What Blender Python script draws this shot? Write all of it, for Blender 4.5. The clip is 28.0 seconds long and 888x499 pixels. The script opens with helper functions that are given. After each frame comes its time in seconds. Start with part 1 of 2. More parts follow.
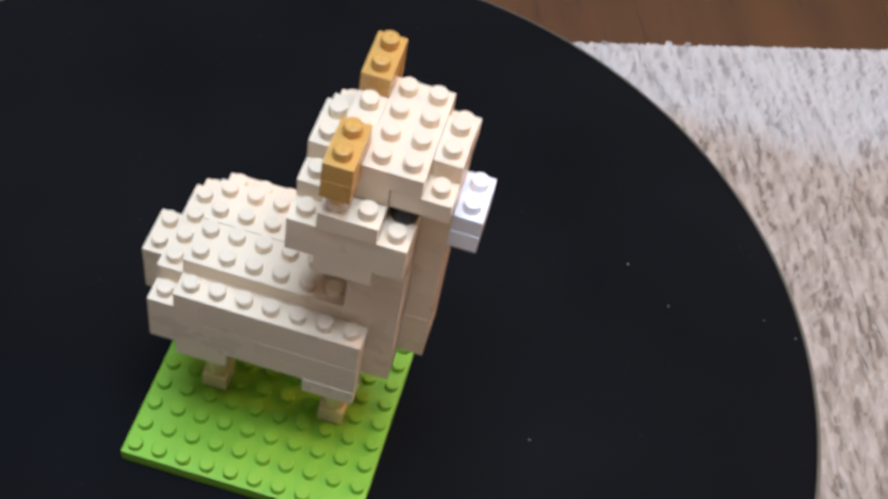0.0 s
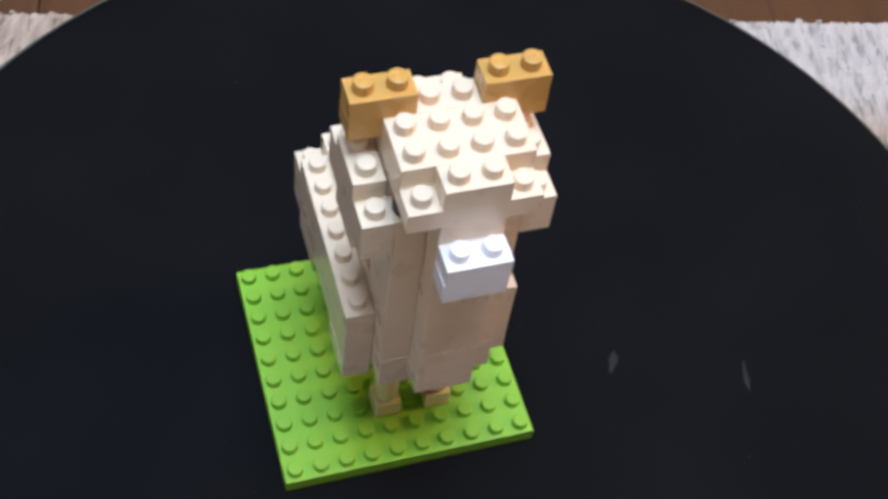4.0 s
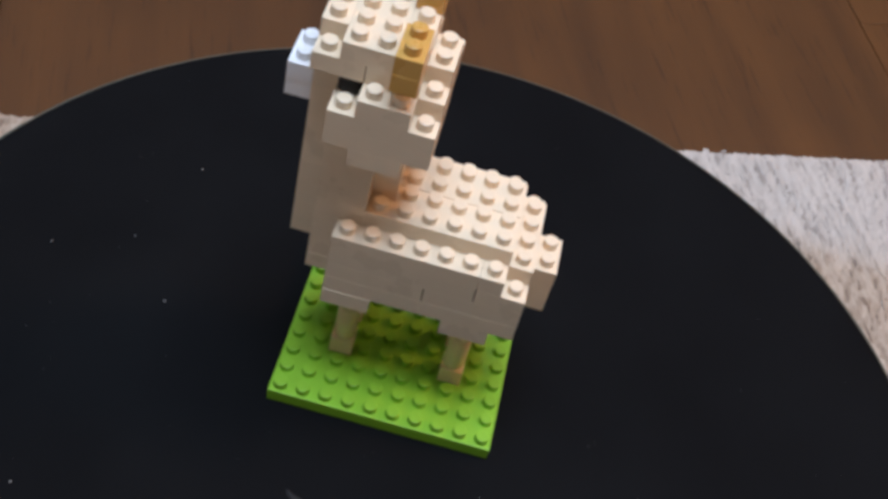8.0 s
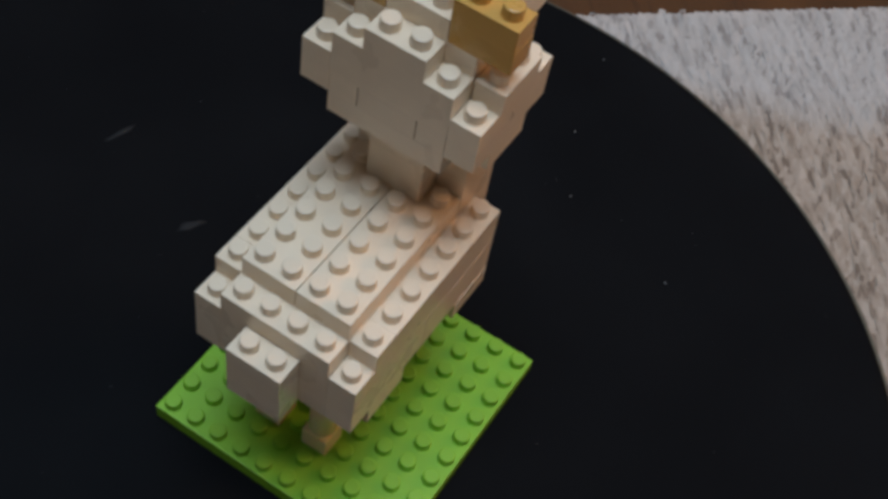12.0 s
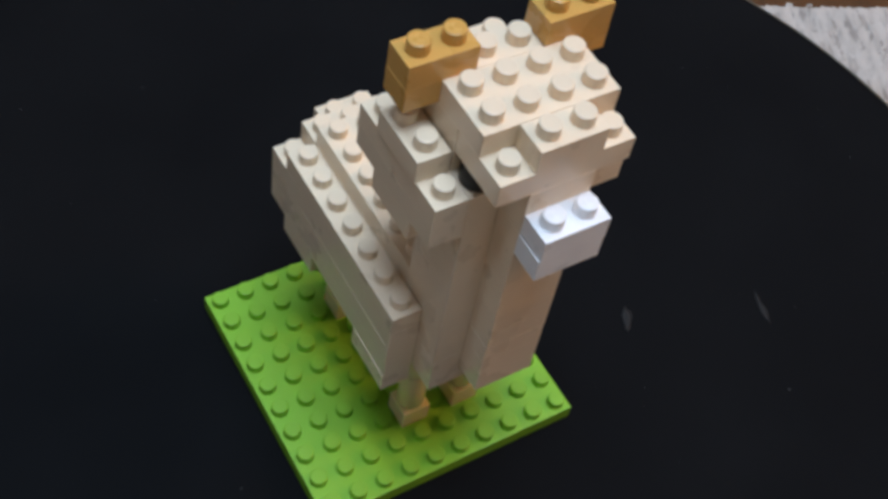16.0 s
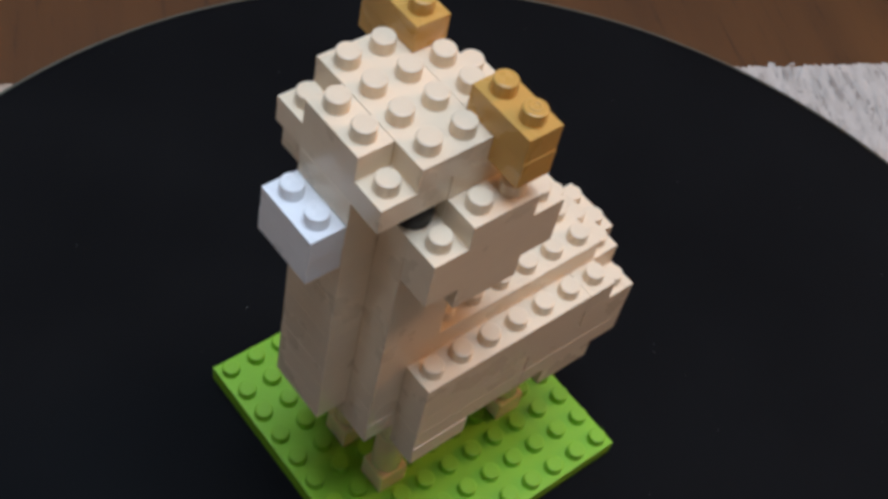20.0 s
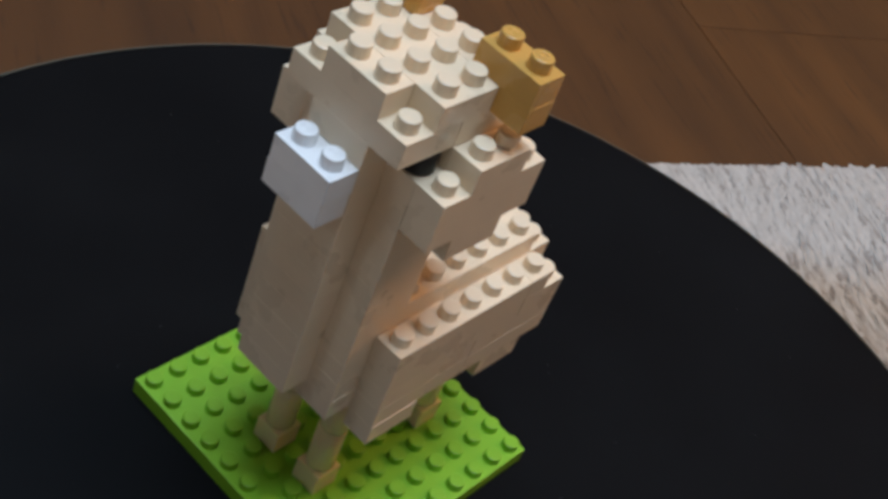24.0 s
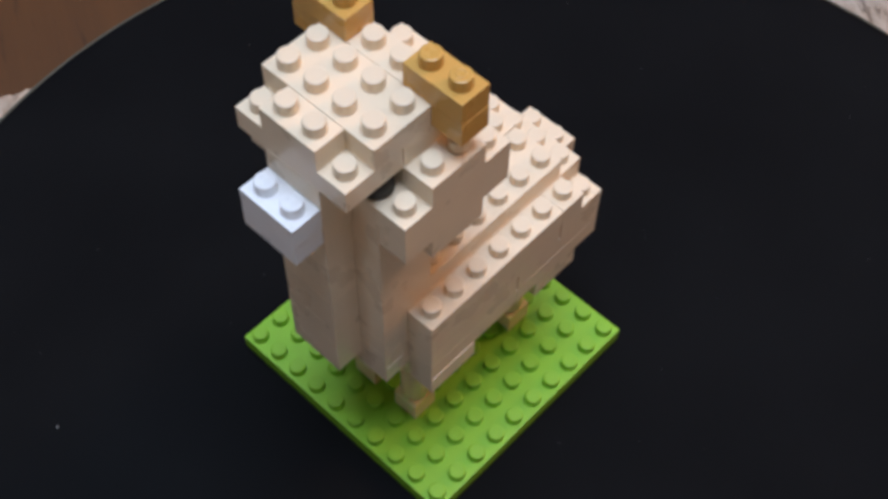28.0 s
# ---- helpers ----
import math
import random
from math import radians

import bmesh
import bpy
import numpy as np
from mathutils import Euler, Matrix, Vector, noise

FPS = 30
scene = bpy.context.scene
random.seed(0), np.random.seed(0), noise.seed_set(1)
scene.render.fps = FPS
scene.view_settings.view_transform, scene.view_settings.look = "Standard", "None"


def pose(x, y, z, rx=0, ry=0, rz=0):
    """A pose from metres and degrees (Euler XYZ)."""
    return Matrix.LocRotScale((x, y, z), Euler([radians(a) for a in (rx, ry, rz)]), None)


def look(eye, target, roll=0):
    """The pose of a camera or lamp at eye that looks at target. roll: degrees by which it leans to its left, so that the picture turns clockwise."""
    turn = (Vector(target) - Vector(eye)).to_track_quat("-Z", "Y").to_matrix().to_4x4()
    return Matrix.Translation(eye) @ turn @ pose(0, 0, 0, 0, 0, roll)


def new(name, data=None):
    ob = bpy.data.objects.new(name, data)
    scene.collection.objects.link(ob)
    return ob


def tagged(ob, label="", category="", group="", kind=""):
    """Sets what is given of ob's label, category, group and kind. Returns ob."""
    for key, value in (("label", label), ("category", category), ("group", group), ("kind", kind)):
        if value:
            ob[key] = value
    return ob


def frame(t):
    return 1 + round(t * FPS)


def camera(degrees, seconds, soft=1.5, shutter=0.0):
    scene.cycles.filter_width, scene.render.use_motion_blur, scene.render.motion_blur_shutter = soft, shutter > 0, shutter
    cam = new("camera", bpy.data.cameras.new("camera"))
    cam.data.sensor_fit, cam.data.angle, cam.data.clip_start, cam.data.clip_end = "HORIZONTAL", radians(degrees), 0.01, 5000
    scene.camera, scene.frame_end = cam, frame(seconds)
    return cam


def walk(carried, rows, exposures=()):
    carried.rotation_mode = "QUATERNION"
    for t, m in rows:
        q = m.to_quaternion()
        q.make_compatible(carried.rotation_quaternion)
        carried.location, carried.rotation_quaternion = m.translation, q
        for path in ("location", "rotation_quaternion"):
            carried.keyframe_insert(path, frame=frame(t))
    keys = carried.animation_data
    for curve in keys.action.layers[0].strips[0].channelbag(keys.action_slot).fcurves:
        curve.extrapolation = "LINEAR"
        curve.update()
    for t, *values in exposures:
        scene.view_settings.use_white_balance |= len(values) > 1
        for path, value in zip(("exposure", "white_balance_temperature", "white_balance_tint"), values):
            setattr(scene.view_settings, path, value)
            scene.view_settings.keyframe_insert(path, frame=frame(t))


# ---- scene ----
cam = camera(38.20, 28.0, soft=3.5)
PATH = [
    (0, -0.0088, -0.1236, 0.2585, 36.72, -7.66, -5.81),
    (0.5, -0.0215, -0.1339, 0.2403, 38.26, -10.84, -7.20),
    (1, -0.0183, -0.1320, 0.2441, 37.84, -9.04, -8.38),
    (1.5, -0.0153, -0.1326, 0.2461, 37.43, -7.59, -8.79),
    (2, -0.0137, -0.1309, 0.2533, 36.11, -5.51, -8.55),
    (2.5, -0.0095, -0.1302, 0.2557, 36.09, -4.30, -7.74),
    (4.5, -0.0320, -0.1095, 0.2406, 36.06, -6.03, -4.58),
    (5, -0.0329, -0.1069, 0.2345, 36.91, -7.15, -5.53),
    (5.5, -0.0355, -0.1121, 0.2419, 37.84, -6.85, -6.05),
    (6, -0.0244, -0.1167, 0.2557, 36.09, -4.35, -4.49),
    (6.5, -0.0256, -0.1197, 0.2594, 36.93, -4.69, -4.93),
    (7, -0.0394, -0.1276, 0.2575, 41.69, -9.71, -6.63),
    (7.5, -0.0485, -0.1323, 0.2488, 43.88, -11.60, -7.75),
    (8, -0.0463, -0.1291, 0.2505, 42.68, -10.88, -7.50),
    (8.5, -0.0447, -0.1269, 0.2514, 43.22, -10.17, -9.56),
    (9, -0.0323, -0.1065, 0.2423, 40.64, -9.11, -9.06),
    (9.5, -0.0235, -0.0932, 0.2342, 40.70, -8.34, -10.00),
    (10, -0.0222, -0.0911, 0.2376, 39.14, -8.30, -9.37),
    (10.5, -0.0213, -0.0923, 0.2355, 39.28, -8.32, -9.66),
    (11, -0.0190, -0.0916, 0.2357, 38.58, -8.12, -9.25),
    (11.5, -0.0143, -0.0971, 0.2306, 37.18, -8.26, -9.63),
    (12, -0.0109, -0.0985, 0.2327, 36.51, -7.26, -9.71),
    (12.5, -0.0125, -0.0998, 0.2320, 36.45, -7.46, -9.64),
    (14.5, -0.0249, -0.1045, 0.2284, 36.75, -7.71, -7.87),
    (15, -0.0272, -0.1063, 0.2288, 36.81, -7.02, -6.92),
    (15.5, -0.0300, -0.1063, 0.2273, 36.82, -7.35, -6.83),
    (16, -0.0321, -0.1072, 0.2279, 36.89, -7.15, -6.45),
    (16.5, -0.0355, -0.1073, 0.2296, 37.57, -7.66, -6.24),
    (17, -0.0339, -0.1019, 0.2316, 37.29, -7.51, -5.99),
    (17.5, -0.0385, -0.1029, 0.2330, 37.42, -7.95, -5.35),
    (18, -0.0375, -0.0994, 0.2358, 37.25, -7.77, -5.77),
    (18.5, -0.0416, -0.0943, 0.2330, 37.83, -7.76, -5.76),
    (19, -0.0400, -0.0874, 0.2312, 36.83, -7.17, -7.45),
    (19.5, -0.0400, -0.0850, 0.2282, 37.00, -7.12, -9.21),
    (20, -0.0465, -0.0773, 0.2203, 38.11, -8.99, -11.01),
    (20.5, -0.0480, -0.0719, 0.2140, 40.20, -10.60, -12.09),
    (21, -0.0481, -0.0665, 0.2117, 40.42, -10.93, -14.38),
    (21.5, -0.0664, -0.0761, 0.2040, 50.37, -18.89, -18.74),
    (22, -0.0721, -0.0765, 0.1851, 49.13, -20.60, -19.94),
    (22.5, -0.0723, -0.0781, 0.1850, 49.48, -20.19, -20.79),
    (24.5, -0.0734, -0.0931, 0.2148, 44.51, -14.69, -17.50),
    (25, -0.0665, -0.0897, 0.2208, 39.62, -10.52, -16.98),
    (25.5, -0.0592, -0.0875, 0.2294, 37.12, -6.60, -16.88),
    (26, -0.0543, -0.0867, 0.2326, 36.11, -5.07, -16.46),
    (26.5, -0.0508, -0.0862, 0.2355, 35.05, -2.96, -17.51),
    (27, -0.0478, -0.0837, 0.2358, 33.87, -2.06, -17.82),
    (27.5, -0.0451, -0.0840, 0.2364, 34.09, -1.43, -17.67),
    (28, -0.0416, -0.0811, 0.2356, 33.72, -0.63, -19.44),
]
EXPOSURES = [(0.0, -0.07, 6180, 12), (1.0, 0.09, 6080, 10), (2.5, 0.13, 5980, 8), (5.0, -0.05, 6280, 14), (6.0, 0.0, 6380, 13), (7.0, 0.0, 6380, 13), (8.0, -0.28, 6380, 12),
             (9.0, -0.4, 6380, 10), (10.0, -1.0, 6380, 8), (11.0, -1.05, 6280, 9), (12.0, -1.02, 6280, 7), (15.0, -0.7, 6080, 4), (16.0, -0.5, 6180, 7), (17.0, -0.4, 6280, 9),
             (18.0, -0.4, 6380, 12), (20.0, -0.6, 6380, 10), (21.0, -0.92, 6380, 8), (22.0, -0.87, 6380, 9), (25.0, -0.5, 6380, 5), (27.0, -0.4, 6380, 10), (28.0, -0.45, 6380, 13)]
WINDOW_W, CEILING_W, WARM_SIDE_W = 6.4, 80.0, 34.0
walk(cam, [(t, pose(x, y, z, rx, ry, rz)) for t, x, y, z, rx, ry, rz in PATH], EXPOSURES)

# Stud pitch of the small blocks, block height, and the platter's sizes.
PITCH, BLOCK = 0.004, 0.00312
PLATTER_R, PLATTER_TOP, PLATE_T = 0.0982, 0.0674, 0.0026
AXIS = (3.88, 8.10)          # the platter's axis, in studs from the baseplate's corner
BODY_T = PLATE_T + 0.00040    # the blocks above the legs sit a little proud of the baseplate's grid
RUG_EDGE = 0.1426          # the rug ends this far behind the platter's axis
WOOD_Z = -0.007


def spin(t):
    """Heading of the rug edge's normal seen from the figure, in degrees: still, one turn and a quarter, still."""
    if t <= 2.5:
        return -249.45
    if t < 4.5:
        s = (t - 2.5) / 2
        return -249.45 + 78.46 * (3 * s * s - 2 * s ** 3) + 2 * 28.48 * (s ** 3 - s * s)
    return -170.99 + 28.48 * (min(t, 19.03) - 4.5)


# ---- world and lights ----
world = bpy.data.worlds.new("world")
scene.world = world
world.use_nodes = True
sky = world.node_tree.nodes.new("ShaderNodeTexSky")
sky.sky_type, sky.sun_disc, sky.sun_elevation, sky.sun_rotation = "NISHITA", False, radians(35), radians(-98)
back = world.node_tree.nodes["Background"]
back.inputs["Strength"].default_value = 0.1
world.node_tree.links.new(sky.outputs["Color"], back.inputs["Color"])


def area(name, place, target, sx, sy, watts, color):
    data = bpy.data.lights.new(name, "AREA")
    data.shape, data.size, data.size_y, data.energy, data.color = "RECTANGLE", sx, sy, watts, color
    ob = new(name, data)
    ob.matrix_world = look(place, target)
    return ob


area("window_light", (-3.12, -0.42, 1.87), (0, 0, 0.07), 0.5, 0.62, WINDOW_W, (0.655, 0.82, 1.0))
area("ceiling_lamp_light", (0.08, 0.0, 2.335), (0.08, 0.0, 0.0), 1.3, 1.3, CEILING_W, (0.675, 0.81, 1.0))

# Added warm fill from the right; its source is unseen and only assumed.
area("added_warm_side_light", (2.38, 0.30, 1.83), (0, 0, 0.09), 0.72, 0.9, WARM_SIDE_W, (1.0, 0.50, 0.22))


# ---- materials ----
def nodes_of(name):
    m = bpy.data.materials.new(name)
    m.use_nodes = True
    nt = m.node_tree
    return m, nt, nt.nodes["Principled BSDF"]


def node(nt, kind, **sets):
    n = nt.nodes.new(kind)
    for k, v in sets.items():
        n.inputs[k.replace("_", " ")].default_value = v
    return n


def ramp(nt, fac, stops):
    r = nt.nodes.new("ShaderNodeValToRGB")
    el = r.color_ramp.elements
    while len(el) < len(stops):
        el.new(0.5)
    for e, (p, c) in zip(el, stops):
        e.position, e.color = p, (*c, 1)
    nt.links.new(fac, r.inputs["Fac"])
    return r.outputs["Color"]


def mix(nt, fac, a, b, mode="MIX"):
    m = nt.nodes.new("ShaderNodeMix")
    m.data_type, m.blend_type = "RGBA", mode
    for sock, val in ((m.inputs[0], fac), (m.inputs[6], a), (m.inputs[7], b)):
        if hasattr(val, "links"):
            nt.links.new(val, sock)
        else:
            sock.default_value = val if isinstance(val, (int, float)) else (*val, 1)
    return m.outputs[2]


def scaled(c, k):
    return tuple(min(1, v * k) for v in c)


def plastic(name, color, rough=0.38, sss=0.0, radius=(1, 0.42, 0.17), gloss=0.5):
    m, nt, b = nodes_of(name)
    tex = nt.nodes.new("ShaderNodeTexCoord")
    info = nt.nodes.new("ShaderNodeObjectInfo")
    broad, fine = node(nt, "ShaderNodeTexNoise", Scale=160.0, Detail=3.0), node(nt, "ShaderNodeTexNoise", Scale=2600.0, Detail=2.0)
    for n in (broad, fine):
        nt.links.new(tex.outputs["Object"], n.inputs["Vector"])
    c = ramp(nt, broad.outputs["Fac"], ((0.3, scaled(color, 0.93)), (0.7, scaled(color, 1.04))))
    c = mix(nt, info.outputs["Random"], c, scaled(color, 0.96))
    nt.links.new(c, b.inputs["Base Color"])
    r = nt.nodes.new("ShaderNodeMapRange")
    r.inputs["To Min"].default_value, r.inputs["To Max"].default_value = rough - 0.07, rough + 0.09
    nt.links.new(broad.outputs["Fac"], r.inputs["Value"])
    nt.links.new(r.outputs["Result"], b.inputs["Roughness"])
    b.inputs["Specular IOR Level"].default_value = gloss
    bump = node(nt, "ShaderNodeBump", Strength=0.06, Distance=0.00005)
    nt.links.new(fine.outputs["Fac"], bump.inputs["Height"])
    nt.links.new(bump.outputs["Normal"], b.inputs["Normal"])
    if sss:
        b.inputs["Subsurface Weight"].default_value = sss
        b.inputs["Subsurface Radius"].default_value = radius
        b.inputs["Subsurface Scale"].default_value = 0.0014
    return m


CREAM = plastic("cream_plastic", (0.87, 0.722, 0.530), 0.28)
WHITE = plastic("white_plastic", (0.91, 0.92, 0.94), 0.27)
TAN = plastic("tan_plastic", (0.66, 0.375, 0.095), 0.27)
BLACK = plastic("black_plastic", (0.010, 0.010, 0.011), 0.5, gloss=0.25)
LIME = plastic("lime_plastic", (0.250, 0.520, 0.026), 0.45, gloss=0.45)
LEG = plastic("amber_ivory_plastic", (0.87, 0.715, 0.43), 0.18, 0.5)


def platter_material():
    m, nt, b = nodes_of("black_platter")
    tex = nt.nodes.new("ShaderNodeTexCoord")
    broad, fine = node(nt, "ShaderNodeTexNoise", Scale=28.0, Detail=5.0), node(nt, "ShaderNodeTexNoise", Scale=900.0, Detail=3.0)
    for n in (broad, fine):
        nt.links.new(tex.outputs["Object"], n.inputs["Vector"])
    nt.links.new(ramp(nt, broad.outputs["Fac"], ((0.35, (0.0041, 0.0043, 0.0050)), (0.7, (0.0068, 0.0071, 0.0079)))), b.inputs["Base Color"])
    r = nt.nodes.new("ShaderNodeMapRange")
    r.inputs["To Min"].default_value, r.inputs["To Max"].default_value = 0.7, 0.9
    nt.links.new(broad.outputs["Fac"], r.inputs["Value"])
    nt.links.new(r.outputs["Result"], b.inputs["Roughness"])
    b.inputs["Specular IOR Level"].default_value = 0.06
    bump = node(nt, "ShaderNodeBump", Strength=0.12, Distance=0.0001)
    nt.links.new(fine.outputs["Fac"], bump.inputs["Height"])
    nt.links.new(bump.outputs["Normal"], b.inputs["Normal"])
    return m


def simple(name, color, rough, metal=0.0):
    m, nt, b = nodes_of(name)
    n = node(nt, "ShaderNodeTexNoise", Scale=40.0, Detail=4.0)
    tex = nt.nodes.new("ShaderNodeTexCoord")
    nt.links.new(tex.outputs["Object"], n.inputs["Vector"])
    nt.links.new(ramp(nt, n.outputs["Fac"], ((0.3, scaled(color, 0.88)), (0.7, scaled(color, 1.06)))), b.inputs["Base Color"])
    b.inputs["Roughness"].default_value, b.inputs["Metallic"].default_value = rough, metal
    return m


def wood_material():
    m, nt, b = nodes_of("oiled_oak")
    tex, info = nt.nodes.new("ShaderNodeTexCoord"), nt.nodes.new("ShaderNodeObjectInfo")
    shift = nt.nodes.new("ShaderNodeVectorMath")
    shift.operation = "MULTIPLY_ADD"
    shift.inputs[1].default_value = (9, 9, 9)
    nt.links.new(info.outputs["Random"], shift.inputs[0])
    nt.links.new(tex.outputs["Object"], shift.inputs[2])
    stretch = nt.nodes.new("ShaderNodeMapping")
    stretch.inputs["Scale"].default_value = (1.1, 14, 14)
    nt.links.new(shift.outputs[0], stretch.inputs["Vector"])
    grain, pores = node(nt, "ShaderNodeTexNoise", Scale=4.0, Detail=6.0, Distortion=0.6), node(nt, "ShaderNodeTexNoise", Scale=38.0, Detail=3.0)
    for n in (grain, pores):
        nt.links.new(stretch.outputs[0], n.inputs["Vector"])
    c = ramp(nt, grain.outputs["Fac"], ((0.22, (0.070, 0.0268, 0.0054)), (0.5, (0.107, 0.0418, 0.0080)), (0.80, (0.140, 0.0552, 0.0108))))
    dark = ramp(nt, pores.outputs["Fac"], ((0.30, (0.42, 0.37, 0.33)), (0.40, (1, 1, 1))))
    c = mix(nt, 0.6, c, dark, "MULTIPLY")
    blotch = node(nt, "ShaderNodeTexNoise", Scale=9.0, Detail=3.0)
    nt.links.new(shift.outputs[0], blotch.inputs["Vector"])
    worn = ramp(nt, blotch.outputs["Fac"], ((0.35, (0.72, 0.70, 0.72)), (0.65, (1.08, 1.04, 1.0))))
    c = mix(nt, 0.8, c, worn, "MULTIPLY")
    tone = ramp(nt, info.outputs["Random"], ((0, (0.82, 0.80, 0.78)), (1, (1.0, 1.0, 1.0))))
    c = mix(nt, 1.0, c, tone, "MULTIPLY")
    nt.links.new(c, b.inputs["Base Color"])
    b.inputs["Roughness"].default_value = 0.5
    bump = node(nt, "ShaderNodeBump", Strength=0.2, Distance=0.0005)
    nt.links.new(pores.outputs["Fac"], bump.inputs["Height"])
    nt.links.new(bump.outputs["Normal"], b.inputs["Normal"])
    return m


def rug_material():
    m, nt, b = nodes_of("wool_pile")
    tex, geo = nt.nodes.new("ShaderNodeTexCoord"), nt.nodes.new("ShaderNodeNewGeometry")
    n = node(nt, "ShaderNodeTexNoise", Scale=22.0, Detail=4.0)
    nt.links.new(tex.outputs["Object"], n.inputs["Vector"])
    long = nt.nodes.new("ShaderNodeMapping")
    long.inputs["Scale"].default_value = (430, 66, 300)
    nt.links.new(tex.outputs["Object"], long.inputs["Vector"])
    streak = node(nt, "ShaderNodeTexNoise", Scale=1.0, Detail=3.0)
    nt.links.new(long.outputs[0], streak.inputs["Vector"])
    fac = nt.nodes.new("ShaderNodeMath")
    fac.operation = "MULTIPLY_ADD"
    fac.inputs[1].default_value = 0.25
    nt.links.new(geo.outputs["Random Per Island"], fac.inputs[0])
    half = nt.nodes.new("ShaderNodeMath")
    half.operation = "MULTIPLY"
    half.inputs[1].default_value = 0.75
    nt.links.new(streak.outputs["Fac"], half.inputs[0])
    nt.links.new(half.outputs[0], fac.inputs[2])
    beige = ramp(nt, fac.outputs[0], ((0.33, (0.19, 0.140, 0.102)), (0.45, (0.36, 0.282, 0.212)), (0.70, (0.50, 0.415, 0.335))))
    white = ramp(nt, fac.outputs[0], ((0.33, (0.30, 0.268, 0.240)), (0.42, (0.445, 0.408, 0.368)), (0.66, (0.54, 0.502, 0.457))))
    bump = node(nt, "ShaderNodeBump", Strength=0.25, Distance=0.0006)
    nt.links.new(streak.outputs["Fac"], bump.inputs["Height"])
    nt.links.new(bump.outputs["Normal"], b.inputs["Normal"])
    split = nt.nodes.new("ShaderNodeSeparateXYZ")
    nt.links.new(tex.outputs["Object"], split.inputs[0])
    line = nt.nodes.new("ShaderNodeMath")
    line.operation = "MULTIPLY_ADD"
    line.inputs[1].default_value = 0.24
    nt.links.new(split.outputs["X"], line.inputs[0])
    nt.links.new(split.outputs["Y"], line.inputs[2])
    wave = nt.nodes.new("ShaderNodeMath")
    wave.operation = "MULTIPLY_ADD"
    wave.inputs[1].default_value = 0.030
    nt.links.new(n.outputs["Fac"], wave.inputs[0])
    nt.links.new(line.outputs[0], wave.inputs[2])
    band = nt.nodes.new("ShaderNodeMapRange")
    band.interpolation_type = "SMOOTHSTEP"
    band.inputs["From Min"].default_value, band.inputs["From Max"].default_value = 0.146, 0.164
    nt.links.new(wave.outputs[0], band.inputs["Value"])
    c = mix(nt, band.outputs["Result"], beige, white)
    nt.links.new(c, b.inputs["Base Color"])
    b.inputs["Roughness"].default_value = 0.9
    b.inputs["Sheen Weight"].default_value = 0.15
    return m


PLATTER, WOOD, PILE = platter_material(), wood_material(), rug_material()
BASE = simple("dark_grey_plastic", (0.03, 0.03, 0.032), 0.5)
DUST = simple("grey_dust", (0.30, 0.30, 0.29), 0.9)
SMEAR = simple("thin_dust_film", (0.0072, 0.0075, 0.0081), 0.85)
WALL = simple("matt_wall_paint", (0.34, 0.30, 0.26), 0.9)
CEIL = simple("white_ceiling_paint", (0.62, 0.615, 0.61), 0.9)
FRAME = simple("white_window_paint", (0.78, 0.78, 0.76), 0.5)
GLASS, _, clear = nodes_of("window_glass")
clear.inputs["Transmission Weight"].default_value, clear.inputs["Roughness"].default_value, clear.inputs["IOR"].default_value = 1.0, 0.02, 1.45


# ---- helpers ----
def part(name, bm, material, parent=None, label=""):
    """Links a bmesh as one mesh object under a thing or part."""
    me = bpy.data.meshes.new(name)
    bm.to_mesh(me)
    bm.free()
    me.materials.append(material)
    ob = new(name, me)
    ob.parent = parent
    if label:
        ob["label"] = label
    return ob


def add_box(bm, lo, hi, bevel=0.0):
    v = [bm.verts.new((x, y, z)) for z in (lo[2], hi[2]) for y in (lo[1], hi[1]) for x in (lo[0], hi[0])]
    quads = ((0, 2, 3, 1), (4, 5, 7, 6), (0, 1, 5, 4), (2, 6, 7, 3), (0, 4, 6, 2), (1, 3, 7, 5))
    faces = [bm.faces.new([v[i] for i in q]) for q in quads]
    if bevel:
        edges = {e for f in faces for e in f.edges}
        bmesh.ops.bevel(bm, geom=list(edges), offset=bevel, segments=2, profile=0.7, affect="EDGES")


def add_lathe(bm, profile, segments, cx=0.0, cy=0.0, smooth=True, caps=True):
    """A closed turned form from (radius, height) pairs, from the bottom to the top."""
    rings = []
    for r, z in profile:
        rings.append([bm.verts.new((cx + r * math.cos(2 * math.pi * k / segments), cy + r * math.sin(2 * math.pi * k / segments), z)) for k in range(segments)])
    for a, b in zip(rings, rings[1:]):
        for k in range(segments):
            f = bm.faces.new((a[k], a[(k + 1) % segments], b[(k + 1) % segments], b[k]))
            f.smooth = smooth
    if caps:
        bm.faces.new(list(reversed(rings[0])))
        bm.faces.new(rings[-1])


def stud_mesh(name, material, r, h, segments=20):
    """One round stud with softened rim, standing on its own base."""
    r, h = r * PITCH, h * PITCH
    bm = bmesh.new()
    add_lathe(bm, ((r, -0.0001), (r, h - 0.00016), (r - 0.00005, h - 0.00006), (r - 0.00018, h)), segments, smooth=False)
    me = bpy.data.meshes.new(name)
    bm.to_mesh(me)
    bm.free()
    me.materials.append(material)
    return me


def put_stud(me, x, y, z, parent):
    ob = new("stud", me)
    ob.parent = parent
    ob.matrix_basis = pose(x, y, z)


# ---- room ----
def slab(name, lo, hi, material, label, category):
    bm = bmesh.new()
    add_box(bm, lo, hi)
    return tagged(part(name, bm, material), label, category, kind="structure")


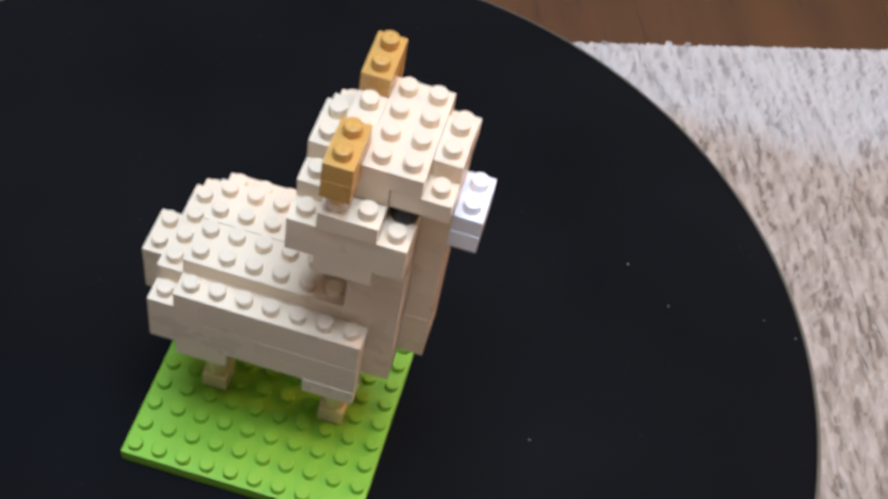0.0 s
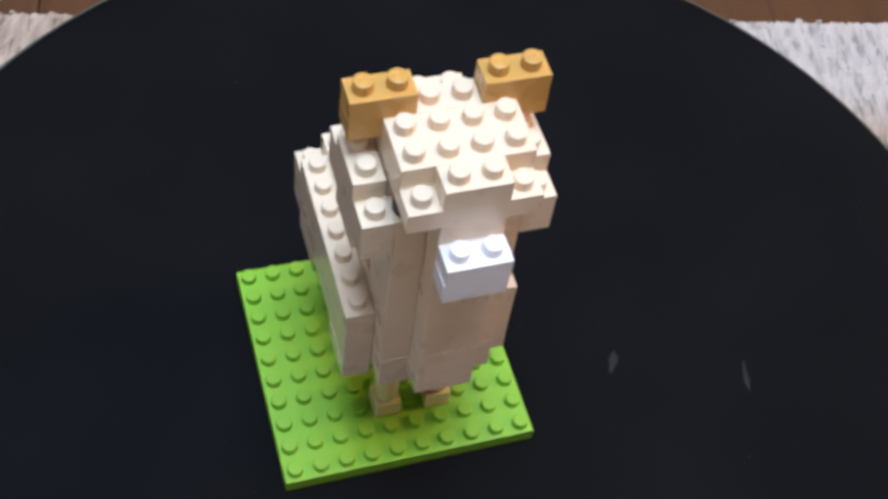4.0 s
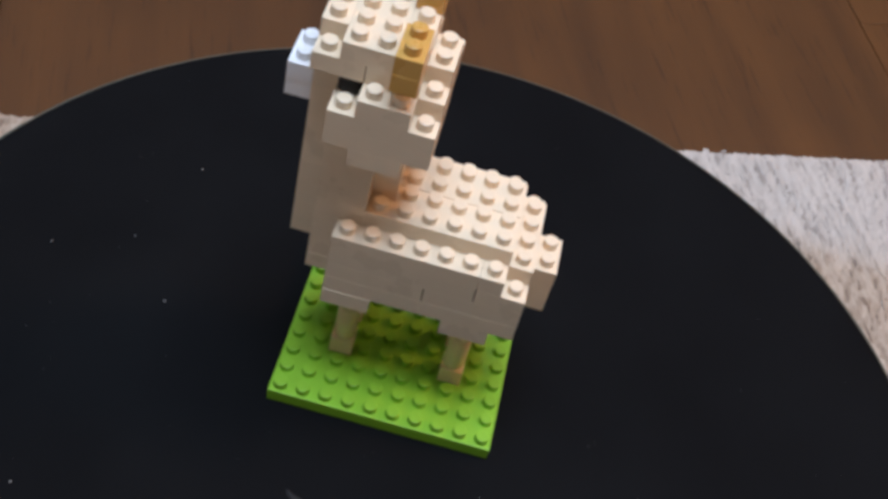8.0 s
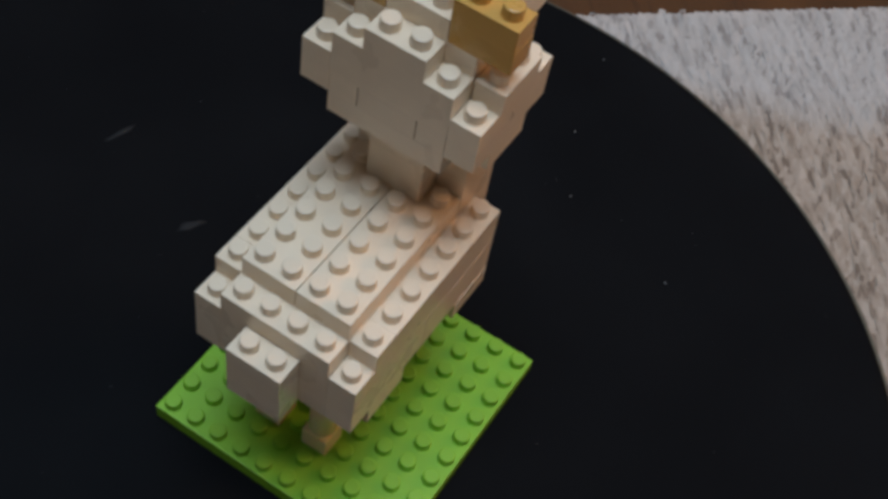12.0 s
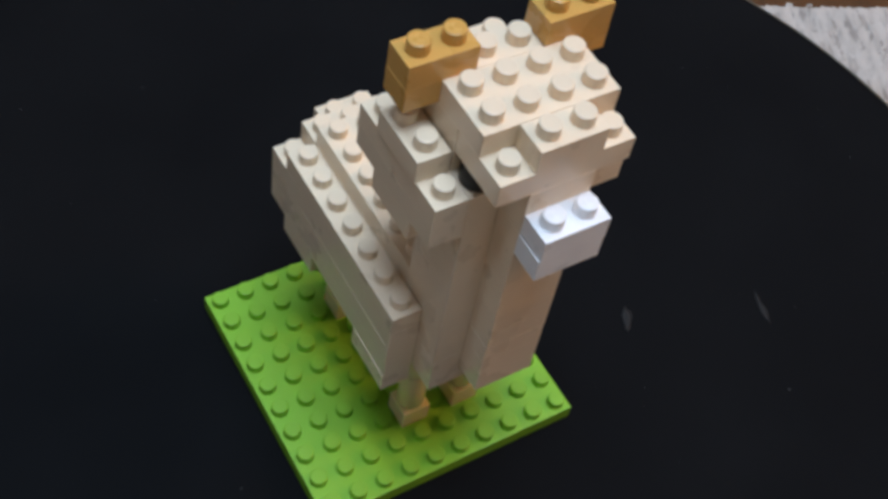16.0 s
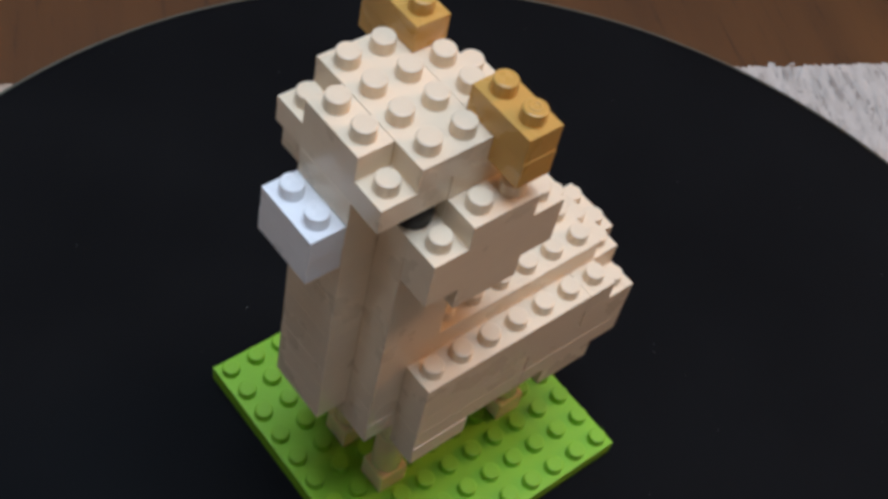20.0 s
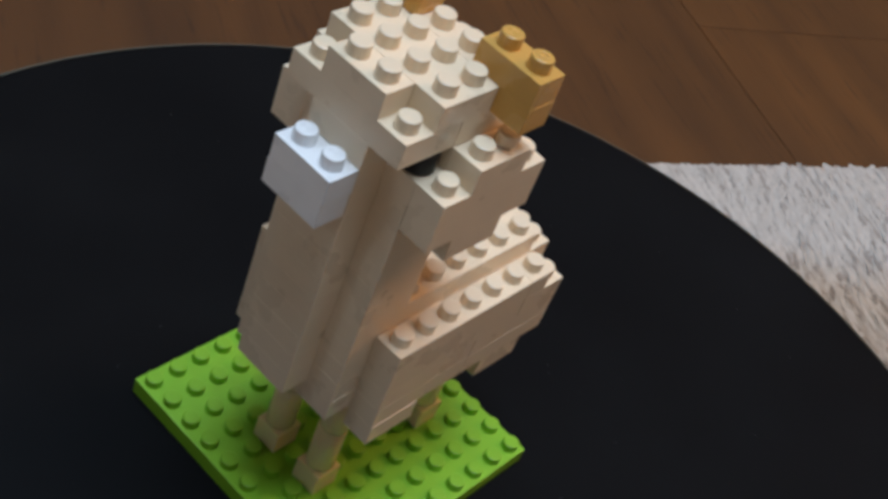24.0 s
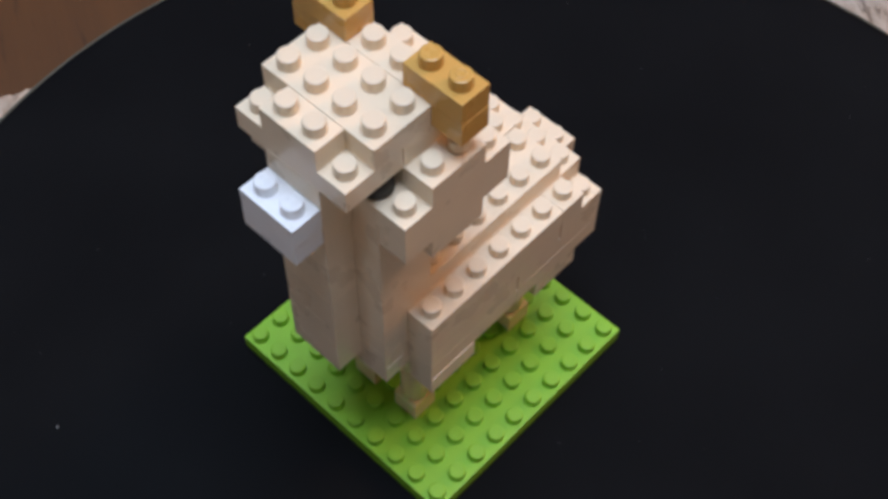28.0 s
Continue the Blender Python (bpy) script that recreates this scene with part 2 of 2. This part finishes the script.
slab("wall_north", (-3.2, 2.2, -0.1), (2.4, 2.35, 2.4), WALL, "plain matt beige painted room wall", "wall")
slab("wall_south", (-3.2, -2.35, -0.1), (2.4, -2.2, 2.4), WALL, "plain matt beige painted room wall", "wall")
slab("ceiling", (-3.35, -2.35, 2.4), (2.55, 2.35, 2.5), CEIL, "plain white painted ceiling", "ceiling")


def wall_with_window(name, x0, x1, y0, y1, z0, z1):
    """A wall across the room's end with one opening that goes through it."""
    bm = bmesh.new()
    for lo, hi in (((x0, -2.35, -0.1), (x1, y0, 2.4)), ((x0, y1, -0.1), (x1, 2.35, 2.4)), ((x0, y0, -0.1), (x1, y1, z0)), ((x0, y0, z1), (x1, y1, 2.4))):
        add_box(bm, lo, hi)
    tagged(part(name, bm, WALL), "plain matt beige painted wall with an opening for an assumed window", "wall", kind="structure")


def window(name, x0, x1, y0, y1, z0, z1):
    ob = tagged(new(name), "small white painted window assumed in the wall, out of view", "window", kind="structure")
    for lo, hi in (((x0, y0, z0), (x1, y0 + 0.05, z1)), ((x0, y1 - 0.05, z0), (x1, y1, z1)),
                   ((x0, y0 + 0.05, z0), (x1, y1 - 0.05, z0 + 0.05)), ((x0, y0 + 0.05, z1 - 0.05), (x1, y1 - 0.05, z1))):
        bm = bmesh.new()
        add_box(bm, lo, hi, 0.004)
        part("window_frame", bm, FRAME, ob)
    bm = bmesh.new()
    mid = (x0 + x1) / 2
    add_box(bm, (mid - 0.003, y0 + 0.052, z0 + 0.052), (mid + 0.003, y1 - 0.052, z1 - 0.052))
    part("pane", bm, GLASS, ob, "clear glass pane").visible_shadow = False


wall_with_window("wall_west", -3.35, -3.2, -0.78, -0.06, 1.42, 2.3)
window("window_1", -3.30, -3.24, -0.78, -0.06, 1.42, 2.3)
# Opening and window out of view, assumed so the warm fill has a place.
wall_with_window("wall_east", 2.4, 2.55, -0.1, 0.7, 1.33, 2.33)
window("assumed_window_2", 2.44, 2.50, -0.1, 0.7, 1.33, 2.33)

lamp = tagged(new("ceiling_lamp"), "large square white ceiling panel lamp with soft light", "ceiling lamp")
bm = bmesh.new()
add_box(bm, (-0.62, -0.70, 2.345), (0.78, 0.70, 2.40), 0.006)
part("lamp_body", bm, FRAME, lamp)
bm = bmesh.new()
add_box(bm, (-0.57, -0.65, 2.339), (0.73, 0.65, 2.3445), 0.002)
part("diffuser", bm, FRAME, lamp, "flat white diffuser panel")

# ---- floor: planks of oak, the joints open ----
floor = tagged(new("floor"), "worn brown oiled oak plank floor beside the rug", "floor", kind="structure")
bm = bmesh.new()
add_box(bm, (-3.2, -2.2, -0.1), (2.4, 2.2, WOOD_Z - 0.009))
part("subfloor", bm, simple("dark_subfloor", (0.03, 0.02, 0.014), 0.9), floor)


def planks():
    """Wide boards along y; one joint shows beside the rug, the others are set off by it."""
    meshes = {}
    width, length = 0.30, 0.90
    for k in range(-11, 8):
        x = 0.208 + (k - 0.5) * width
        first = 0.224 + (0.0, 0.47, 0.21, 0.66)[(k + 3) % 4] - (0.0 if k == 1 else 0.1) - 4 * length
        for q in range(8):
            y, top = max(first + q * length, -2.2), min(first + (q + 1) * length, 2.2)
            if top - y < 0.05:
                continue
            key = round(top - y, 3)
            if key not in meshes:
                b = bmesh.new()
                add_box(b, (-key / 2 + 0.0001, -width / 2 + 0.00015, -0.009), (key / 2 - 0.0001, width / 2 - 0.00015, 0), 0.0005)
                me = bpy.data.meshes.new("plank")
                b.to_mesh(me)
                b.free()
                me.materials.append(WOOD)
                meshes[key] = me
            ob = new("plank", meshes[key])
            ob.parent = floor
            ob.matrix_basis = pose(x, (y + top) / 2, WOOD_Z, 0, 0, 90)


planks()

# ---- rug: a woven back with pile ----
rug = tagged(new("rug"), "shaggy beige wool rug with a white border band", "rug")
bm = bmesh.new()
add_box(bm, (-0.95, -1.10, WOOD_Z), (0.95, RUG_EDGE - 0.003, -0.0004), 0.0006)
part("rug_back", bm, PILE, rug)


bm = bmesh.new()
add_box(bm, (-0.95, RUG_EDGE - 0.0035, WOOD_Z), (0.95, RUG_EDGE - 0.0002, -0.0006), 0.0012)
part("binding", bm, simple("cream_binding", (0.50, 0.43, 0.38), 0.95), rug, "narrow cream sewn edge")


def pile(name, x0, x1, y0, y1, step, width, seed, inside):
    """Combed wool fibres, each a low arch of three short pieces that ends in a point."""
    rng = np.random.default_rng(seed)
    gx, gy = np.meshgrid(np.arange(x0, x1, step), np.arange(y0, y1, step))
    p = np.c_[gx.ravel(), gy.ravel()] + rng.uniform(-0.6, 0.6, (gx.size, 2)) * step
    p = p[inside(p)]
    n = len(p)
    lean = np.radians(rng.normal(-110, 12, n) + 9 * np.sin(p[:, 0] * 61) * np.cos(p[:, 1] * 47))
    outward = (p[:, 1] > RUG_EDGE - 0.004) & (rng.random(n) < 0.02)
    lean[outward] += math.pi
    length = rng.uniform(0.0060, 0.0105, n)
    length[outward] *= rng.uniform(0.2, 0.4, n)[outward]
    way = np.c_[np.cos(lean), np.sin(lean), np.zeros(n)]
    side = np.c_[-np.sin(lean), np.cos(lean), np.zeros(n)] * (rng.uniform(0.7, 1.3, n) * width / 2)[:, None]
    top = rng.uniform(0.0003, 0.0007, n) * (0.85 + 0.25 * np.sin(p[:, 0] * 190 + 3 * np.sin(p[:, 1] * 90)))
    up = np.c_[np.zeros(n), np.zeros(n), top]
    p[:, 1] = np.minimum(p[:, 1], RUG_EDGE + rng.uniform(-0.0006, 0.0002, n))
    base = np.c_[p, np.full(n, -0.0005)]
    one, two = base + way * (0.3 * length)[:, None] + up, base + way * (0.7 * length)[:, None] + up * 1.15
    tip = base + way * length[:, None] + up * 0.7
    high = RUG_EDGE + rng.uniform(-0.0006, 0.0003, n)
    high[outward] += rng.uniform(0.0, 0.0009, n)[outward]
    for q in (one, two, tip):
        q[:, 1] = np.minimum(q[:, 1], high)
    v = np.stack((base - side, base + side, one - side, one + side, two - side * 0.8, two + side * 0.8, tip), 1).reshape(-1, 3)
    o = np.arange(n)[:, None] * 7
    faces = np.concatenate((o + [0, 1, 3], o + [0, 3, 2], o + [2, 3, 5], o + [2, 5, 4], o + [4, 5, 6]), 1).reshape(-1, 3)
    me = bpy.data.meshes.new(name)
    me.vertices.add(len(v))
    me.vertices.foreach_set("co", v.ravel())
    me.loops.add(faces.size)
    me.loops.foreach_set("vertex_index", faces.ravel().astype(np.int32))
    me.polygons.add(len(faces))
    me.polygons.foreach_set("loop_start", np.arange(0, faces.size, 3, dtype=np.int32))
    me.polygons.foreach_set("loop_total", np.full(len(faces), 3, dtype=np.int32))
    me.update(calc_edges=True)
    me.materials.append(PILE)
    ob = new(name, me)
    ob.parent = rug
    tagged(ob, "combed wool fibres of the rug", kind="stuff")
    return ob


def near_zone(p):
    return np.hypot(p[:, 0], p[:, 1]) > 0.062


pile("wool", -0.30, 0.36, -0.20, RUG_EDGE + 0.0012, 0.0012, 0.0016, 3, near_zone)
pile("wool", -0.95, 0.95, -1.10, RUG_EDGE, 0.0060, 0.0026, 4,
     lambda p: ((p[:, 0] < -0.30) | (p[:, 0] > 0.36) | (p[:, 1] < -0.20)) & (p[:, 1] < RUG_EDGE - 0.002))

# ---- turntable ----
turntable = tagged(new("turntable"), "round black display turntable standing on the rug", "turntable")
bm = bmesh.new()
add_lathe(bm, ((0.074, -0.004), (0.078, 0.002), (0.078, 0.052), (0.074, 0.0575)), 96)
part("base", bm, BASE, turntable, "dark grey round motor base")
bm = bmesh.new()
R, T = PLATTER_R, 0.0
add_lathe(bm, ((R - 0.004, T - 0.0115), (R - 0.001, T - 0.011), (R, T - 0.0095), (R, T - 0.0018), (R - 0.0004, T - 0.0007),
               (R - 0.0014, T - 0.0001), (R - 0.003, T), (R - 0.02, T)), 192)
platter = part("platter", bm, PLATTER, turntable, "matt black round platter with specks of dust")


# A thin ring whose paler olive grey paints light onto the bevelled edge.
bm = bmesh.new()
add_lathe(bm, ((R - 0.0002, -0.0020), (R + 0.00012, -0.0018), (R + 0.00016, -0.0012), (R - 0.0001, -0.00050), (R - 0.0008, -0.00025)), 192, caps=False)
part("rim", bm, simple("lit_rim_tint", (0.11, 0.11, 0.085), 0.55), platter, "thin olive grey edge line, coloured like a lit bevel")


def speck(b, x, y, s, q, w):
    """A tiny flat-bottomed grain of dust."""
    ux, uy = math.cos(q) * s, math.sin(q) * s
    p = [b.verts.new((x + ux, y + uy, 0.00002)), b.verts.new((x - uy * w, y + ux * w, 0.00002)), b.verts.new((x - ux, y - uy, 0.00002)),
         b.verts.new((x + uy * w, y - ux * w, 0.00002)), b.verts.new((x, y, 0.00002 + s * 0.7))]
    for i in range(4):
        b.faces.new((p[i], p[(i + 1) % 4], p[4]))


def dust():
    rng = random.Random(11)
    b = bmesh.new()
    for k in range(96):
        r, a = PLATTER_R * math.sqrt(rng.random()) * 0.98, rng.random() * 6.283
        speck(b, r * math.cos(a), r * math.sin(a), rng.choice((0.00005, 0.00006, 0.00008, 0.0001)), rng.random() * 3.14, rng.uniform(0.4, 1))
    for x, y in ((57.6, 35.8), (66.6, 28.9), (84.7, 32.0), (91.0, 29.9), (71.4, -13.7), (90.6, -9.1), (58.0, -20.3), (47.6, -7.2), (52.0, -41.7)):
        speck(b, x / 1000, y / 1000, rng.uniform(0.00022, 0.00034), rng.random() * 3.14, rng.uniform(0.5, 0.8))
    ob = part("dust", b, DUST, platter, "specks of pale dust")
    ob["kind"] = "stuff"
    for x, y, q, long, wide in ((14.0, 25.2, 2.6, 2.3, 0.75), (21.5, 46.5, -0.25, 3.0, 0.5)):      # faint wiped smears
        b = bmesh.new()
        add_lathe(b, ((1.0, 0.00001), (0.6, 0.00004), (0.1, 0.00005)), 20)
        for v in b.verts:
            u, w = v.co.x * long * (1 + 0.2 * math.sin(5 * v.co.y)), v.co.y * wide * (1 + 0.3 * math.sin(4 * v.co.x))
            v.co.x, v.co.y = (x + u * math.cos(q) - w * math.sin(q)) / 1000, (y + u * math.sin(q) + w * math.cos(q)) / 1000
        part("dust_smear", b, SMEAR, platter, "faint grey smear of dust")


dust()

# ---- the block figure ----
figure = tagged(new("block_alpaca"), "cream toy alpaca of small building blocks on a lime green baseplate", "toy figure")


def px(x):
    return (x - 5.0) * PITCH


bm = bmesh.new()
add_box(bm, (px(0.06), px(0.06), 0), (px(9.94), px(9.94), PLATE_T), 0.0002)
baseplate = part("baseplate", bm, LIME, figure, "lime green square baseplate with ten by ten studs")
lime_stud = stud_mesh("lime_stud", LIME, 0.30, 0.30)
for i in range(10):
    for j in range(10):
        put_stud(lime_stud, px(i + 0.5), px(j + 0.5), PLATE_T, baseplate)
STUDS = {m.name: stud_mesh("stud", m, 0.305, 0.37) for m in (CREAM, WHITE, TAN)}

# name, material, first and last stud along, first and last stud across, lowest and highest course
BLOCKS = []


def course(name, material, x0, x1, y0, y1, n):
    BLOCKS.append((name, material, x0, x1, y0, y1, n))


for y in (3, 8):                                   # flanks
    course("flank_block", CREAM, 2, 3, y, y, 7)
    course("flank_block", CREAM, 7, 8, y, y, 7)
    for n, cuts in ((8, ((1, 4), (5, 8))), (9, ((1, 4), (5, 8))), (10, ((1, 2), (3, 8))), (11, ((2, 2), (3, 8)))):
        for a, b in cuts:
            course("flank_block", CREAM, a, b, y, y, n)
course("belly_block", CREAM, 2, 7, 4, 7, 7)
for n in (8, 9, 10):
    course("body_block", CREAM, 1, 7, 4, 7, n)
    course("tail_block", CREAM, 0, 0, 5, 6, n)
course("rump_block", CREAM, 1, 1, 4, 7, 11)
course("body_block", CREAM, 2, 7, 4, 7, 11)
course("back_block", CREAM, 2, 7, 4, 5, 12)
course("back_block", CREAM, 2, 7, 6, 7, 12)
for n in range(8, 18):                             # chest, throat and nape
    course("neck_block", CREAM, 8, 9, 4, 7, n)
    if n > 8:
        course("throat_block", CREAM, 10, 10, 5, 6, n)
    if 12 < n < 17:
        course("nape_block", CREAM, 7, 7, 5, 6, n)
course("nape_block", CREAM, 6, 7, 4, 7, 17)
for y in (3, 8):
    course("jaw_block", CREAM, 7, 8, y, y, 17)
for n in (18, 19):                                 # head
    for y in (3, 8):
        course("cheek_block", CREAM, 6, 9, y, y, n)
    for a, b in ((4, 4), (5, 6), (7, 7)) if n == 18 else ((4, 7),):
        course("head_block", CREAM, 6, 9, a, b, n)
course("snout_block", WHITE, 11, 11, 5, 6, 18)
course("face_block", CREAM, 10, 10, 5, 6, 18)
course("snout_block", WHITE, 11, 11, 5, 6, 19)
course("face_block", CREAM, 10, 10, 5, 6, 19)
for y in (3, 8):
    course("cheek_block", CREAM, 7, 8, y, y, 20)
course("head_block", CREAM, 6, 8, 4, 7, 20)
course("face_block", CREAM, 9, 10, 5, 6, 20)
course("crown_block", CREAM, 6, 6, 5, 6, 21)
course("crown_block", CREAM, 7, 8, 4, 7, 21)
course("brow_block", CREAM, 9, 10, 4, 7, 21)
course("crown_block", CREAM, 7, 7, 5, 6, 22)
course("crown_block", CREAM, 8, 9, 4, 7, 22)
course("brow_block", CREAM, 10, 10, 5, 6, 22)
for n in (22, 23):
    course("ear_block", TAN, 7, 7, 3, 4, n)
    course("ear_block", TAN, 7, 7, 7, 8, n)

FILLED = {(x, y, n) for _, _, x0, x1, y0, y1, n in BLOCKS for x in range(x0, x1 + 1) for y in range(y0, y1 + 1)}
OFF_X, OFF_Y, GAP = 0.124, -0.122, 0.005
blocks_rng = random.Random(2)
for name, material, x0, x1, y0, y1, n in BLOCKS:
    bm = bmesh.new()
    wobble = 0.0015 if name in ("neck_block", "nape_block", "head_block", "throat_block") else 0.004
    jx, jy = blocks_rng.uniform(-wobble, wobble), blocks_rng.uniform(-wobble, wobble)
    if name == "throat_block" and n < 12:
        jx, jy = 0.003, -0.014
    if name == "snout_block" and n == 18:
        jx, jy = 0.0, -0.03
    if name == "tail_block":
        jx = -0.02 if n == 10 else 0.0
    if name in ("cheek_block", "jaw_block"):
        jx = jy = 0.0
    if name == "cheek_block" and (y0, n) == (3, 20):
        jy = -0.05
    if name == "ear_block" and n == 22:
        jx, jy = 0.0, 0.02 if y0 > 5 else -0.015
    if name == "flank_block" and n == 7 and x0 == 7:
        jy = 0.022 if y0 == 8 else -0.02              # the lowest front blocks stand a little proud
    if name == "neck_block" and n < 10:
        jx, jy = 0.008, (0.012 if n == 8 else -0.004)
    slot = {9: 0.032, 10: 0.032, 11: 0.007}.get(n if y0 == 8 else 0, 0.003) if name == "flank_block" else GAP
    slit = 0.019 if name == "back_block" or (name, n) == ("head_block", 18) else GAP
    front = 0.022 if (name, n) == ("brow_block", 21) else 0.0       # an open joint behind the brow
    left, right = (slot if x0 > 1 else 0.003), (slot if x1 < 8 else 0.003)
    if name != "flank_block":
        left = right = GAP
    lo = (px(x0 - 0.5 + front + OFF_X + left + jx), px(y0 - 0.5 + OFF_Y + slit + jy), BODY_T + (n - 1) * BLOCK + 0.000002)
    hi = (px(x1 + 0.5 + OFF_X - right + jx), px(y1 + 0.5 + OFF_Y - slit + jy), BODY_T + n * BLOCK)
    add_box(bm, lo, hi, 0.00008 if name == "ear_block" else 0.00004 if name in ("neck_block", "nape_block", "head_block", "cheek_block") else 0.00007)
    block = part(name, bm, material, figure, {"ear_block": "tan block of an upright ear", "snout_block": "bright white block of the snout"}.get(name, ""))
    for x in range(x0, x1 + 1):
        for y in range(y0, y1 + 1):
            if (x, y, n + 1) not in FILLED:
                put_stud(STUDS[material.name], px(x + OFF_X + jx), px(y + OFF_Y + jy), BODY_T + n * BLOCK, block)
    if (name, y0, n) == ("ear_block", 7, 23):       # a small raised ring on the outer stud of this ear
        ring, top = bmesh.new(), BODY_T + n * BLOCK + 0.37 * PITCH
        add_lathe(ring, [(r * PITCH, top + h) for r, h in ((0.10, -0.00001), (0.105, 0.00008), (0.155, 0.00008), (0.165, -0.00001))],
                  20, px(7 + OFF_X + jx), px(8 + OFF_Y + jy), caps=False)
        part("mould_mark", ring, TAN, block, "small raised ring on the stud")
for y in (4, 7):                                   # eyes: round black blocks under the brow
    bm = bmesh.new()
    z = BODY_T + 19 * BLOCK
    add_lathe(bm, [(r * PITCH, z + h * BLOCK) for r, h in ((0.40, 0.01), (0.47, 0.06), (0.47, 0.94), (0.44, 0.99))], 28, px(9 + OFF_X), px(y + OFF_Y))
    part("eye_block", bm, BLACK, figure, "round black block of an eye")
LEG_TOP = BODY_T + 6 * BLOCK - 0.00001
for i in (2, 7):                                   # legs on the baseplate's own studs: square feet under round bricks
    for j in (4, 6):
        x, y = px(i + 0.5), px(j + 0.5)
        bm = bmesh.new()
        h = 0.52 * PITCH
        add_box(bm, (x - h, y - h, PLATE_T + 0.00001), (x + h, y + h, PLATE_T + 1.2 * BLOCK), 0.0003)
        part("foot_block", bm, LEG, figure, "glossy amber ivory block of a foot")
        low = PLATE_T + 1.2 * BLOCK
        tall = (LEG_TOP - low) / 2
        for n in range(2):
            bm = bmesh.new()
            z = low + n * tall
            add_lathe(bm, [(r * PITCH, z + q) for r, q in ((0.44, 0.00001), (0.45, 0.0002), (0.48, 0.00035), (0.49, 0.0005),
                                                           (0.49, tall - 0.00012), (0.47, tall))], 24, x, y)
            part("leg_block", bm, LEG, figure, "glossy amber ivory round brick of a leg")


# ---- what moves: the platter and the figure on it turn together ----
def motions():
    times = [0.0, 1.25, 2.25, 2.5] + [2.5 + 0.25 * k for k in range(1, 66)] + [18.9, 19.03, 19.3, 20.0, 24.0, 28.0]
    times = sorted(set(times))
    rows_platter, rows_figure = [], []
    for t in times:
        turn = 90.0 - spin(t)
        rows_platter.append((t, pose(0, 0, PLATTER_TOP, 0, 0, turn)))
        a = radians(turn)
        dx, dy = (5.0 - AXIS[0]) * PITCH, (5.0 - AXIS[1]) * PITCH
        rows_figure.append((t, pose(dx * math.cos(a) - dy * math.sin(a), dx * math.sin(a) + dy * math.cos(a), PLATTER_TOP, 0, 0, turn)))
    walk(platter, rows_platter)
    walk(figure, rows_figure)


motions()
